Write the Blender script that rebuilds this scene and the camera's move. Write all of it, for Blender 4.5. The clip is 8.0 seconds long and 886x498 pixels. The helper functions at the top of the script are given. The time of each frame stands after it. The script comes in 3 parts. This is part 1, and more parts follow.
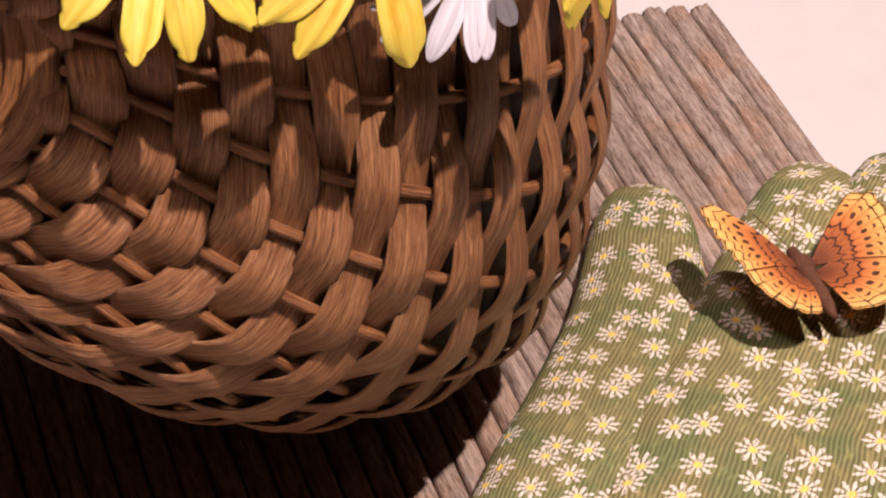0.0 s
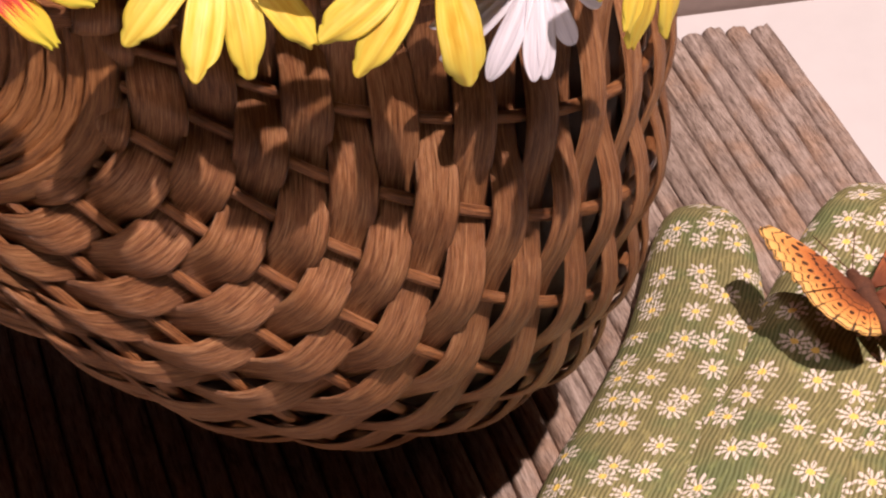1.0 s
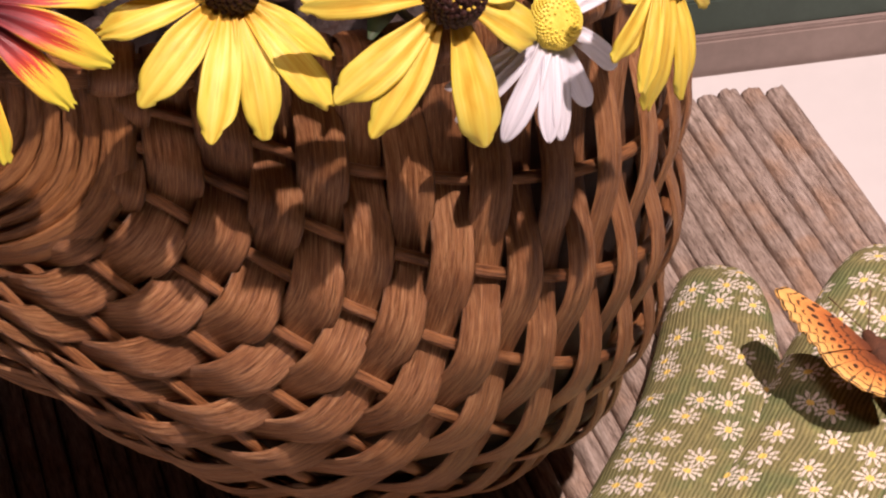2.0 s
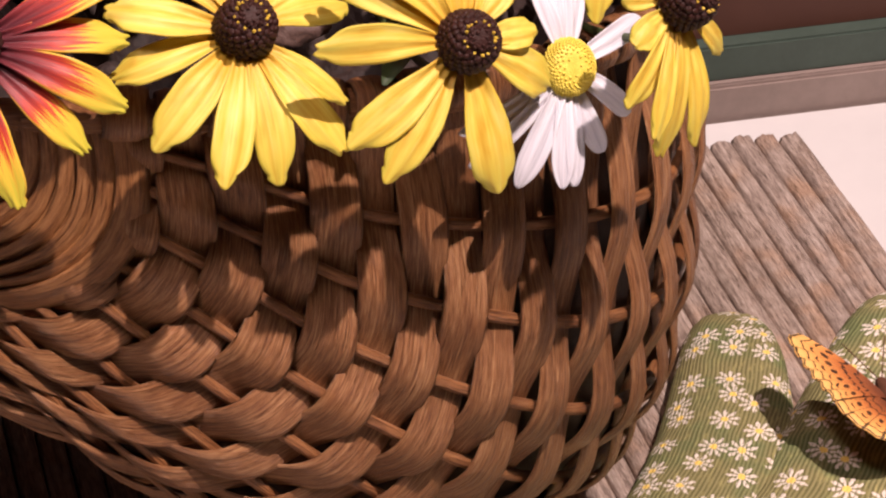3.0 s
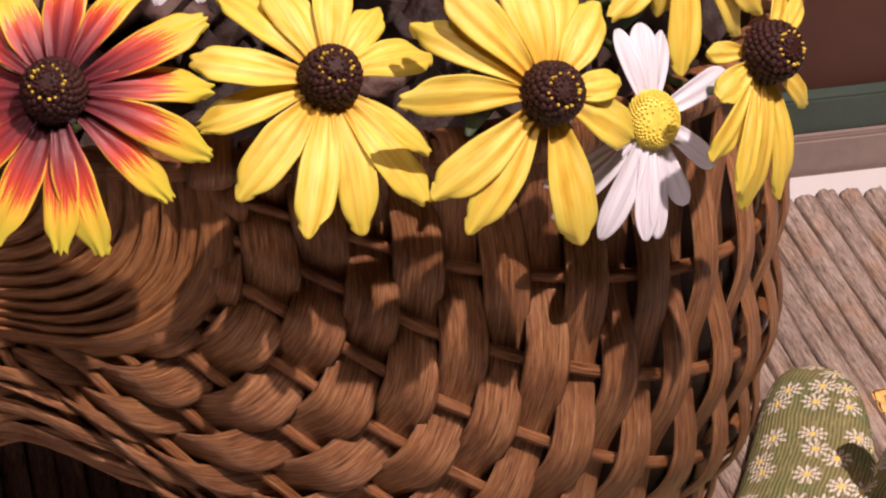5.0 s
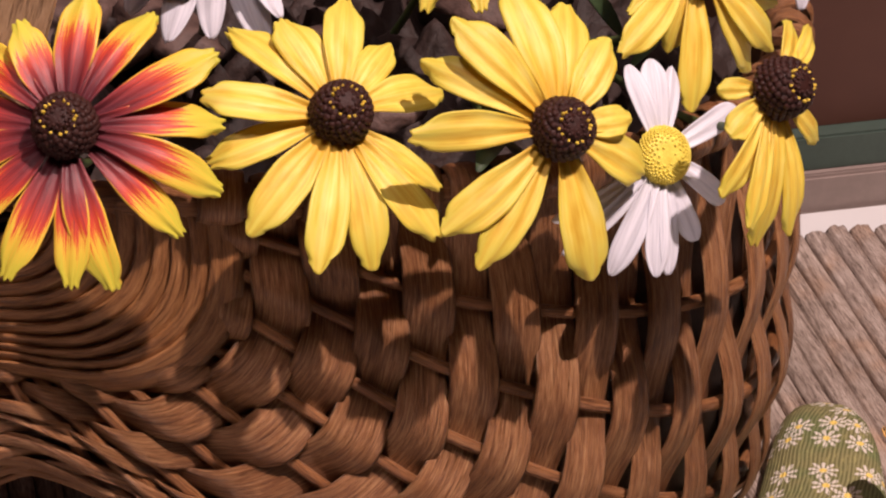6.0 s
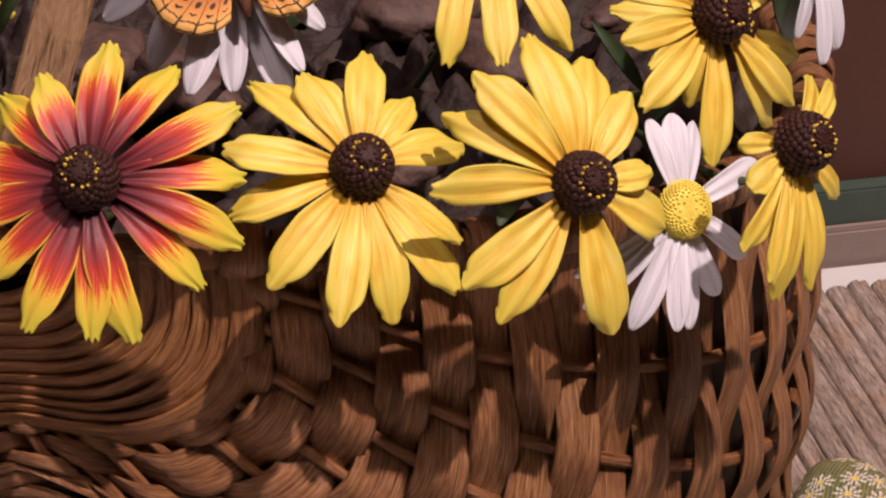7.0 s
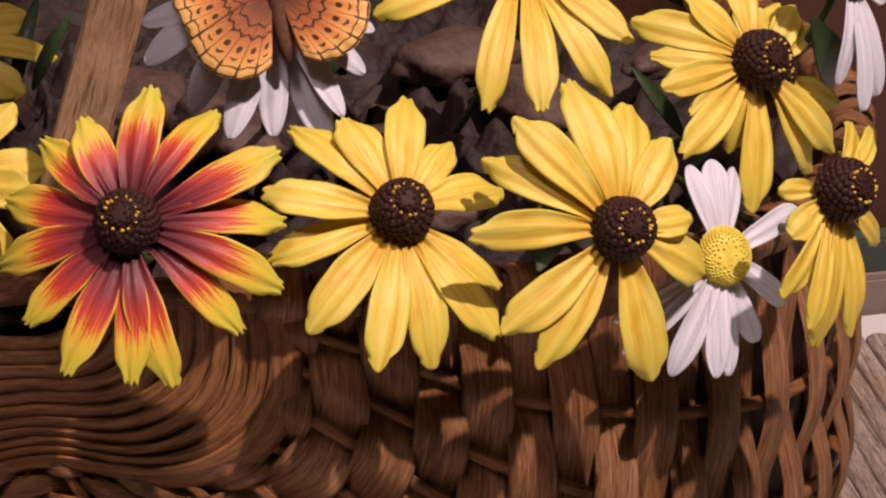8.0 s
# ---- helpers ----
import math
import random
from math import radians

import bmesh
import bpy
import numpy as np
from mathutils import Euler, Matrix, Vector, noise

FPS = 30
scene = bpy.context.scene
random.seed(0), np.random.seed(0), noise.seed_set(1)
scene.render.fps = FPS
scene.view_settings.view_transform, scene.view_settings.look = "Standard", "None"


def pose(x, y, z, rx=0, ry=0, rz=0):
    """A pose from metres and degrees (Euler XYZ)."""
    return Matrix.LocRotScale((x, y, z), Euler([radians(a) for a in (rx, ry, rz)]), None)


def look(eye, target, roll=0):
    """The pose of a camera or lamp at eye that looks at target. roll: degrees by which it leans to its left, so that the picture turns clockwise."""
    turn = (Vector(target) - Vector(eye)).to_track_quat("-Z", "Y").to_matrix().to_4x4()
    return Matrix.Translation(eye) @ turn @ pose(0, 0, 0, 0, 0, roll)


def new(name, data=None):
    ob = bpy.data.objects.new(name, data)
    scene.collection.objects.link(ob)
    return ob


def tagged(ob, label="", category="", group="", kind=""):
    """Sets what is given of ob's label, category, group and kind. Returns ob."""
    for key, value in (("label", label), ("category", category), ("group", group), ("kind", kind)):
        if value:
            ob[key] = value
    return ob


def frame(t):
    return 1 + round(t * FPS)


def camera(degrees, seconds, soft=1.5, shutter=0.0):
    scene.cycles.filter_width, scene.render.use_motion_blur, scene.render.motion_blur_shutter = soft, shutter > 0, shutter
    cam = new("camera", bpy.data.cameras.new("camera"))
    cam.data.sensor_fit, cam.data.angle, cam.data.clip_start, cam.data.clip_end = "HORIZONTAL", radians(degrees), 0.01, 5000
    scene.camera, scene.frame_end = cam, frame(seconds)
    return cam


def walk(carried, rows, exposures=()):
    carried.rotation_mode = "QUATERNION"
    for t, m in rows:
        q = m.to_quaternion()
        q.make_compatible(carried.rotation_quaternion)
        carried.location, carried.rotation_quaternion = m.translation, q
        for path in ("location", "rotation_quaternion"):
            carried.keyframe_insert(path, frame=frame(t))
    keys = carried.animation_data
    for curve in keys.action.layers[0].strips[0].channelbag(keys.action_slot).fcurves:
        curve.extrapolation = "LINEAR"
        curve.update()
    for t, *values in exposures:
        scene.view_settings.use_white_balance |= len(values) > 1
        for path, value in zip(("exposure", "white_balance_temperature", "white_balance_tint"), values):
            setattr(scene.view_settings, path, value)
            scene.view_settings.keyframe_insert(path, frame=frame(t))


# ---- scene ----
H = 0.562
cam = camera(19.0, 8.0, soft=2.2)
# seconds, yaw, pitch, roll: the camera stands and turns
ROWS = [
    (0.0, 0.045, -36.995, 0.001), (0.5, 0.913, -36.928, -0.312), (1.0, 1.616, -36.581, -0.510), (1.5, 1.876, -35.894, -0.630),
    (3.0, 2.343, -34.270, -0.691), (3.5, 2.712, -33.872, -0.720), (4.0, 3.483, -33.709, -0.911), (4.5, 4.192, -33.470, -1.230),
    (6.0, 4.706, -32.365, -1.355), (6.5, 5.079, -31.898, -1.470), (7.0, 5.201, -31.191, -1.450), (7.5, 6.062, -30.700, -1.638),
    (8.0, 6.158, -30.195, -1.670),
]
walk(cam, [(t, pose(0, 0, H, 0, 0, y) @ pose(0, 0, 0, 90 + p) @ pose(0, 0, 0, 0, 0, r)) for t, y, p, r in ROWS], exposures=[(0.0, -0.03), (1.5, -0.04), (4.5, -0.14), (6.5, -0.36), (8.0, -0.56)])

# ---- light: one warm spotlight high above to one side, a softer one in front, dim room ----
world = bpy.data.worlds.new("room_air")
scene.world = world
world.use_nodes = True
world.node_tree.nodes["Background"].inputs[0].default_value = (1.0, 0.80, 0.74, 1)
world.node_tree.nodes["Background"].inputs[1].default_value = 0.05


def lamp(name, kind, energy, colour, m, **more):
    data = bpy.data.lights.new(name, kind)
    data.energy, data.color = energy, colour
    for k, v in more.items():
        if k == "size":
            data.shadow_soft_size = v
        if k == "cone":
            data.spot_size, data.spot_blend = radians(v), 0.4
        if k == "width":
            data.shape, data.size = "DISK", v
    ob = new(name, data)
    ob.matrix_world = m
    return ob


AIM = Vector((-0.02, 0.68, 0.15))
lamp("key_spot", "SPOT", 228, (1.0, 0.775, 0.73), look(AIM + 1.6 * Vector((0.38, -0.27, 1.0)), AIM), size=0.02, cone=48)
lamp("front_spot", "AREA", 13, (1.0, 0.775, 0.78), look(AIM + 1.6 * Vector((-0.16, -0.42, 1.0)), AIM), width=0.30)

# ---- materials ----


class Nodes:
    """Small helper to write node arithmetic."""

    def __init__(self, name):
        self.mat = bpy.data.materials.new(name)
        self.mat.use_nodes = True
        self.t = self.mat.node_tree
        self.bsdf = self.t.nodes["Principled BSDF"]

    def put(self, sock, v):
        if hasattr(v, "is_output"):
            self.t.links.new(v, sock)
        elif v is not None:
            sock.default_value = v

    def math(self, op, a, b=None, c=None):
        n = self.t.nodes.new("ShaderNodeMath")
        n.operation = op
        for i, v in enumerate((a, b, c)):
            self.put(n.inputs[i], v)
        return n.outputs[0]

    def add(self, a, b):
        return self.math("ADD", a, b)

    def sub(self, a, b):
        return self.math("SUBTRACT", a, b)

    def mul(self, a, b):
        return self.math("MULTIPLY", a, b)

    def less(self, a, b):
        return self.math("LESS_THAN", a, b)

    def step(self, v, lo, hi):
        n = self.t.nodes.new("ShaderNodeMapRange")
        n.interpolation_type = "SMOOTHSTEP"
        for i, q in enumerate((v, lo, hi, 0.0, 1.0)):
            self.put(n.inputs[i], q)
        return n.outputs[0]

    def uv(self):
        n = self.t.nodes.new("ShaderNodeUVMap")
        n.uv_map = "UVMap"
        return n.outputs[0]

    def obj(self):
        return self.t.nodes.new("ShaderNodeTexCoord").outputs["Object"]

    def rnd(self):
        return self.t.nodes.new("ShaderNodeObjectInfo").outputs["Random"]

    def island(self):
        return self.t.nodes.new("ShaderNodeNewGeometry").outputs["Random Per Island"]

    def split(self, v):
        n = self.t.nodes.new("ShaderNodeSeparateXYZ")
        self.put(n.inputs[0], v)
        return n.outputs

    def join(self, x, y, z=0.0):
        n = self.t.nodes.new("ShaderNodeCombineXYZ")
        for i, v in enumerate((x, y, z)):
            self.put(n.inputs[i], v)
        return n.outputs[0]

    def scaled(self, v, s):
        n = self.t.nodes.new("ShaderNodeVectorMath")
        n.operation = "MULTIPLY"
        self.put(n.inputs[0], v)
        n.inputs[1].default_value = s
        return n.outputs[0]

    def noise(self, v, scale, detail=3.0, rough=0.55, w=None):
        n = self.t.nodes.new("ShaderNodeTexNoise")
        if w is not None:
            n.noise_dimensions = "4D"
            self.put(n.inputs["W"], w)
        self.put(n.inputs["Vector"], v)
        n.inputs["Scale"].default_value, n.inputs["Detail"].default_value, n.inputs["Roughness"].default_value = scale, detail, rough
        return n.outputs[0]

    def ramp(self, v, *stops):
        n = self.t.nodes.new("ShaderNodeValToRGB")
        e = n.color_ramp.elements
        while len(e) < len(stops):
            e.new(0.5)
        for q, (p, c) in zip(e, stops):
            q.position, q.color = p, (*c, 1)
        self.put(n.inputs[0], v)
        return n.outputs[0]

    def mix(self, f, a, b, mode="MIX"):
        n = self.t.nodes.new("ShaderNodeMix")
        n.data_type, n.blend_type = "RGBA", mode
        self.put(n.inputs[0], f)
        for i, v in ((6, a), (7, b)):
            self.put(n.inputs[i], (*v, 1) if isinstance(v, tuple) else v)
        return n.outputs[2]

    def done(self, colour, rough=0.5, bump=None, depth=0.001, strength=0.6, spec=0.5, metal=0.0):
        self.put(self.bsdf.inputs["Base Color"], (*colour, 1) if isinstance(colour, tuple) else colour)
        self.put(self.bsdf.inputs["Roughness"], rough)
        self.bsdf.inputs["Specular IOR Level"].default_value = spec
        self.bsdf.inputs["Metallic"].default_value = metal
        if bump is not None:
            n = self.t.nodes.new("ShaderNodeBump")
            n.inputs["Strength"].default_value, n.inputs["Distance"].default_value = strength, depth
            self.put(n.inputs["Height"], bump)
            self.t.links.new(n.outputs[0], self.bsdf.inputs["Normal"])
        return self.mat


def splint_material(name, dark, mid, light, rough=0.42, fine=2300.0):
    """Split-wood strip: long fibres along v, stained darker in the furrows."""
    n = Nodes(name)
    uv = n.uv()
    r = n.rnd()
    fib = n.noise(n.scaled(uv, (fine * 1.25, 150.0, 1.0)), 1.0, 5.0, 0.7, w=n.mul(r, 40.0))
    furrow = n.noise(n.scaled(uv, (fine * 0.5, 30.0, 1.0)), 1.0, 2.0, 0.5, w=n.mul(r, 70.0))
    stain = n.noise(n.obj(), 38.0, 3.0)
    v = n.add(n.mul(fib, 0.72), n.mul(furrow, 0.28))
    col = n.ramp(v, (0.36, dark), (0.49, mid), (0.66, light))
    line = n.noise(n.scaled(uv, (fine * 1.7, 70.0, 1.0)), 1.0, 3.0, 0.6, w=n.mul(r, 11.0))
    line = n.step(line, 0.56, 0.66)
    col = n.mix(n.mul(line, 0.6), col, n.mix(1.0, col, (0.32, 0.22, 0.17), "MULTIPLY"))
    v = n.sub(v, n.mul(line, 0.25))
    col = n.mix(n.step(stain, 0.45, 0.75), col, n.mix(1.0, col, (0.70, 0.62, 0.56), "MULTIPLY"))
    return n.done(col, n.add(rough - 0.06, n.mul(fib, 0.2)), v, 0.0012, 1.0, 0.4)


WEAVER = splint_material("stained_splint", (0.088, 0.030, 0.012), (0.262, 0.110, 0.042), (0.53, 0.295, 0.138), 0.38)
RIB = splint_material("stained_rib", (0.085, 0.030, 0.012), (0.25, 0.100, 0.036), (0.46, 0.225, 0.092), 0.36)
EYE = splint_material("lashed_splint", (0.10, 0.034, 0.012), (0.27, 0.115, 0.040), (0.46, 0.23, 0.092), 0.4, 1900.0)
HANDLE = splint_material("pale_handle_wood", (0.30, 0.175, 0.09), (0.46, 0.285, 0.16), (0.56, 0.36, 0.21), 0.5, 700.0)


def plank_material():
    n = Nodes("weathered_plank")
    r = n.rnd()
    o = n.obj()
    fib = n.noise(n.scaled(o, (1300.0, 190.0, 900.0)), 1.0, 6.0, 0.75, w=n.mul(r, 50.0))
    crack = n.noise(n.scaled(o, (700.0, 60.0, 420.0)), 1.0, 4.0, 0.65, w=n.mul(r, 90.0))
    tint = n.noise(o, 45.0, 3.0, w=n.mul(r, 30.0))
    v = n.add(n.mul(fib, 0.55), n.mul(crack, 0.45))
    col = n.ramp(v, (0.38, (0.09, 0.062, 0.048)), (0.48, (0.29, 0.225, 0.185)), (0.62, (0.52, 0.43, 0.37)))
    col = n.mix(n.step(tint, 0.45, 0.7), col, n.mix(1.0, col, (1.0, 0.84, 0.70), "MULTIPLY"))
    col = n.mix(n.mul(n.step(r, 0.2, 1.0), 0.3), col, n.mix(1.0, col, (0.72, 0.75, 0.80), "MULTIPLY"))
    return n.done(col, 0.72, v, 0.0014, 0.8, 0.25)


PLANK = plank_material()


def petal_material(name, kind):
    n = Nodes(name)
    x, y, _ = n.split(n.uv())
    r = n.rnd()
    au = n.math("ABSOLUTE", x)
    streak = n.noise(n.join(n.mul(x, 7.0), n.mul(y, 1.3)), 1.0, 4.0, 0.6, w=n.mul(r, 60.0))
    fine = n.noise(n.join(n.mul(x, 26.0), n.mul(y, 2.2)), 1.0, 2.0, 0.5, w=n.mul(r, 31.0))
    blot = n.noise(n.join(x, n.mul(y, 2.0)), 1.7, 2.0, 0.5, w=n.mul(r, 83.0))
    if kind == "red":
        g = n.add(n.add(y, n.mul(n.sub(streak, 0.5), 0.55)), n.mul(n.mul(au, au), 0.10))
        g = n.sub(n.add(g, n.mul(n.sub(fine, 0.5), 0.60)), 0.03)
        col = n.ramp(g, (0.18, (0.11, 0.022, 0.030)), (0.42, (0.30, 0.042, 0.044)), (0.54, (0.56, 0.056, 0.036)),
                     (0.63, (0.66, 0.11, 0.035)), (0.69, (0.80, 0.52, 0.06)), (0.92, (0.60, 0.54, 0.06)))
        edge = n.step(au, 0.86, 0.97)
        col = n.mix(n.mul(edge, n.step(y, 0.3, 0.45)), col, (0.80, 0.52, 0.06))
        rough = 0.36
    elif kind == "yellow":
        g = n.add(n.mul(streak, 0.5), n.mul(blot, 0.5))
        col = n.ramp(g, (0.36, (0.66, 0.40, 0.04)), (0.50, (0.79, 0.60, 0.09)), (0.63, (0.85, 0.71, 0.18)))
        tip = n.mul(n.step(n.add(y, n.mul(n.sub(blot, 0.5), 0.5)), 0.55, 1.0), 0.75)
        col = n.mix(tip, col, (0.62, 0.54, 0.07))
        col = n.mix(n.mul(n.step(n.add(au, n.mul(n.sub(blot, 0.5), 0.4)), 0.66, 0.98), 0.4), col, (0.58, 0.50, 0.05))
        line = n.sub(1.0, n.step(n.math("ABSOLUTE", n.sub(au, 0.34)), 0.02, 0.20))
        col = n.mix(n.mul(line, 0.32), col, (0.64, 0.36, 0.03))
        root = n.sub(1.0, n.step(n.add(y, n.mul(n.sub(streak, 0.5), 0.35)), 0.08, 0.42))
        col = n.mix(n.mul(root, 0.55), col, (0.70, 0.36, 0.03))
        rough = 0.45
    else:
        col = n.ramp(streak, (0.3, (0.54, 0.54, 0.60)), (0.6, (0.74, 0.73, 0.79)))
        rough = 0.5
    relief = n.add(n.mul(fine, 0.6), n.mul(streak, 0.4))
    mat = n.done(col, rough, relief, 0.0005, 0.45, 0.3 if kind == "red" else 0.4)
    # thin tissue: part of the light passes through
    thin = n.t.nodes.new("ShaderNodeBsdfTranslucent")
    blend = n.t.nodes.new("ShaderNodeMixShader")
    n.put(thin.inputs["Color"], col)
    blend.inputs[0].default_value = 0.15
    n.put(blend.inputs[1], n.bsdf.outputs[0])
    n.put(blend.inputs[2], thin.outputs[0])
    n.put(n.t.nodes["Material Output"].inputs["Surface"], blend.outputs[0])
    return mat


RED, YELLOW, WHITE = petal_material("red_tipped_petal", "red"), petal_material("yellow_petal", "yellow"), petal_material("white_petal", "white")


def simple(name, a, b, scale, rough, depth=0.0005, spec=0.4):
    n = Nodes(name)
    o = n.obj()
    v = n.noise(o, scale, 4.0, 0.6)
    w = n.noise(o, scale * 6, 3.0, 0.6)
    k = n.add(n.mul(v, 0.6), n.mul(w, 0.4))
    return n.done(n.ramp(k, (0.3, a), (0.7, b)), rough, k, depth, 0.6, spec)


FLORET = simple("dark_floret", (0.014, 0.004, 0.003), (0.048, 0.014, 0.010), 420, 0.5, 0.0008, 0.22)
POLLEN = simple("yellow_pollen", (0.60, 0.40, 0.03), (0.85, 0.62, 0.10), 500, 0.5)
DAISY_DISC = simple("daisy_disc", (0.52, 0.40, 0.04), (0.85, 0.72, 0.13), 350, 0.5)
STEM = simple("green_stem", (0.025, 0.040, 0.012), (0.07, 0.10, 0.03), 120, 0.5)
LEAF = simple("dark_leaf", (0.012, 0.024, 0.010), (0.040, 0.066, 0.024), 90, 0.45)
SOIL = simple("soil", (0.008, 0.004, 0.003), (0.040, 0.022, 0.018), 55, 0.7, 0.003, 0.35)
BARK = simple("bark_chip", (0.030, 0.015, 0.012), (0.13, 0.078, 0.064), 70, 0.65, 0.002)
TABLE = simple("white_table_paint", (0.54, 0.53, 0.525), (0.59, 0.58, 0.575), 9, 0.45, 0.0002)
WALL = simple("brown_wall_paint", (0.060, 0.022, 0.014), (0.085, 0.034, 0.022), 6, 0.6, 0.0003)
GREEN = simple("green_band_paint", (0.040, 0.060, 0.048), (0.056, 0.082, 0.066), 40, 0.5)
GREY = simple("grey_trim_paint", (0.20, 0.155, 0.135), (0.27, 0.21, 0.185), 30, 0.6)
ROOM = simple("room_plaster", (0.30, 0.26, 0.23), (0.36, 0.31, 0.28), 3, 0.8)
FLOOR = simple("room_carpet", (0.08, 0.06, 0.05), (0.12, 0.09, 0.075), 60, 0.9, 0.002)
# dark brown standing in for the shade between the splints
GAP_DARK = simple("weave_gap_dark", (0.045, 0.018, 0.008), (0.11, 0.046, 0.018), 180, 0.6, 0.0008)
BODY = simple("butterfly_fur", (0.05, 0.020, 0.010), (0.14, 0.052, 0.024), 400, 0.8, 0.0008)


def glove_material():
    """Corded green cloth printed with small white daisies."""
    n = Nodes("printed_green_cord")
    uv = n.uv()
    x, y, _ = n.split(uv)
    wob = n.mul(n.noise(uv, 40.0, 2.0), 0.0030)
    ph = n.mul(n.add(x, wob), 2 * math.pi / 0.0016)
    cord = n.add(n.mul(n.math("SINE", ph), 0.5), 0.5)
    fleck = n.noise(n.scaled(uv, (700.0, 130.0, 1.0)), 1.0, 4.0, 0.6)
    patch = n.noise(uv, 42.0, 3.0)
    base = n.mix(cord, (0.125, 0.116, 0.046), (0.262, 0.240, 0.112))
    base = n.mix(n.mul(n.step(fleck, 0.50, 0.70), 0.55), base, (0.42, 0.38, 0.15))
    base = n.mix(n.mul(n.step(patch, 0.42, 0.68), 0.75), base, n.mix(1.0, base, (0.55, 0.80, 0.75), "MULTIPLY"))
    cell = n.t.nodes.new("ShaderNodeTexVoronoi")
    cell.voronoi_dimensions, cell.feature = "2D", "F1"
    cell.inputs["Scale"].default_value, cell.inputs["Randomness"].default_value = 1.0, 0.6
    p = n.scaled(uv, (69.0, 69.0, 1.0))
    n.put(cell.inputs["Vector"], p)
    d = n.t.nodes.new("ShaderNodeVectorMath")
    d.operation = "SUBTRACT"
    n.put(d.inputs[0], p)
    n.put(d.inputs[1], cell.outputs["Position"])
    dx, dy, _ = n.split(d.outputs[0])
    turn = n.split(cell.outputs["Color"])[0]
    ang = n.add(n.math("ARCTAN2", dy, dx), n.mul(turn, 3.0))
    rad = cell.outputs["Distance"]
    lobes = n.math("ABSOLUTE", n.math("COSINE", n.mul(ang, 4.5)))
    fray = n.noise(uv, 900.0, 2.0)
    reach = n.add(n.add(0.09, n.mul(n.math("POWER", lobes, 0.9), 0.31)), n.mul(n.sub(fray, 0.5), 0.16))
    petal = n.mul(n.less(rad, reach), n.step(lobes, 0.42, 0.68))
    petal = n.mul(petal, n.step(n.add(n.mul(cord, 0.45), n.mul(fray, 0.75)), 0.30, 0.52))
    base = n.mix(petal, base, n.mix(fray, (0.50, 0.44, 0.36), (0.82, 0.76, 0.68)))
    heart = n.less(n.add(rad, n.mul(n.sub(fray, 0.5), 0.08)), 0.10)
    base = n.mix(heart, base, (0.76, 0.56, 0.14))
    return n.done(base, 0.8, n.add(cord, n.mul(fleck, 0.5)), 0.0004, 0.5, 0.2)


GLOVE = glove_material()


def wing_material():
    """Orange wing: u is the way out from the root, v the angle counted in cells between veins."""
    n = Nodes("fritillary_wing")
    u, v, _ = n.split(n.uv())
    grain = n.noise(n.join(n.mul(u, 30.0), n.mul(v, 6.0)), 1.0, 4.0, 0.6)
    col = n.ramp(n.add(u, n.mul(n.sub(grain, 0.5), 0.2)), (0.14, (0.16, 0.050, 0.022)), (0.50, (0.42, 0.13, 0.036)), (0.76, (0.71, 0.31, 0.085)), (0.95, (0.80, 0.46, 0.14)))
    f = n.math("FRACT", v)
    c = n.math("ABSOLUTE", n.sub(f, 0.5))
    wig = n.mul(n.sub(n.noise(n.join(n.mul(u, 9.0), v), 2.0, 2.0), 0.5), 0.05)
    uu = n.add(u, wig)
    black = n.less(n.math("ABSOLUTE", n.sub(uu, 0.985)), 0.010)

    def more(q):
        return n.math("MAXIMUM", black, q)
    black = more(n.less(n.math("ABSOLUTE", n.sub(uu, n.add(0.865, n.mul(c, 0.05)))), 0.010))
    black = more(n.mul(n.less(n.math("ABSOLUTE", n.sub(c, 0.48)), 0.05), n.less(0.84, u)))
    black = more(n.mul(n.less(n.math("ABSOLUTE", n.sub(c, 0.49)), 0.015), n.less(0.30, u)))
    spot = n.add(n.math("POWER", n.mul(n.sub(uu, 0.655), 22.0), 2.0), n.math("POWER", n.mul(c, 4.6), 2.0))
    black = more(n.less(spot, 0.8))
    chev = n.add(n.math("POWER", n.mul(n.sub(n.add(uu, n.mul(c, 0.10)), 0.79), 48.0), 2.0), n.math("POWER", n.mul(c, 3.6), 2.0))
    black = more(n.less(chev, 0.7))
    zig = n.add(0.46, n.mul(n.math("ABSOLUTE", n.sub(n.math("FRACT", n.mul(v, 1.0)), 0.5)), 0.11))
    black = more(n.less(n.math("ABSOLUTE", n.sub(uu, zig)), 0.018))
    zig2 = n.add(0.30, n.mul(n.math("ABSOLUTE", n.sub(n.math("FRACT", n.mul(v, 0.5)), 0.5)), 0.14))
    black = more(n.mul(n.less(n.math("ABSOLUTE", n.sub(uu, zig2)), 0.013), n.less(0.2, grain)))
    col = n.mix(n.mul(black, 0.92), col, (0.020, 0.010, 0.008))
    return n.done(col, 0.62, grain, 0.0003, 0.5, 0.3)


WING = wing_material()

# ---- building helpers ----


def mesh_of(name, verts, faces, material, uvs=None, smooth=True):
    me = bpy.data.meshes.new(name)
    me.from_pydata([tuple(v) for v in verts], [], faces)
    if uvs is not None:
        layer = me.uv_layers.new(name="UVMap")
        idx = np.zeros(len(me.loops), dtype=np.int32)
        me.loops.foreach_get("vertex_index", idx)
        layer.data.foreach_set("uv", np.asarray(uvs, dtype=np.float32)[idx].ravel())
    if smooth:
        me.polygons.foreach_set("use_smooth", [True] * len(me.polygons))
    me.materials.append(material)
    me.update()
    return me


def part(name, me, parent=None, label="", m=None):
    ob = new(name, me)
    if m is not None:
        ob.matrix_local = m
    if parent is not None:
        ob.parent = parent
    return tagged(ob, label)


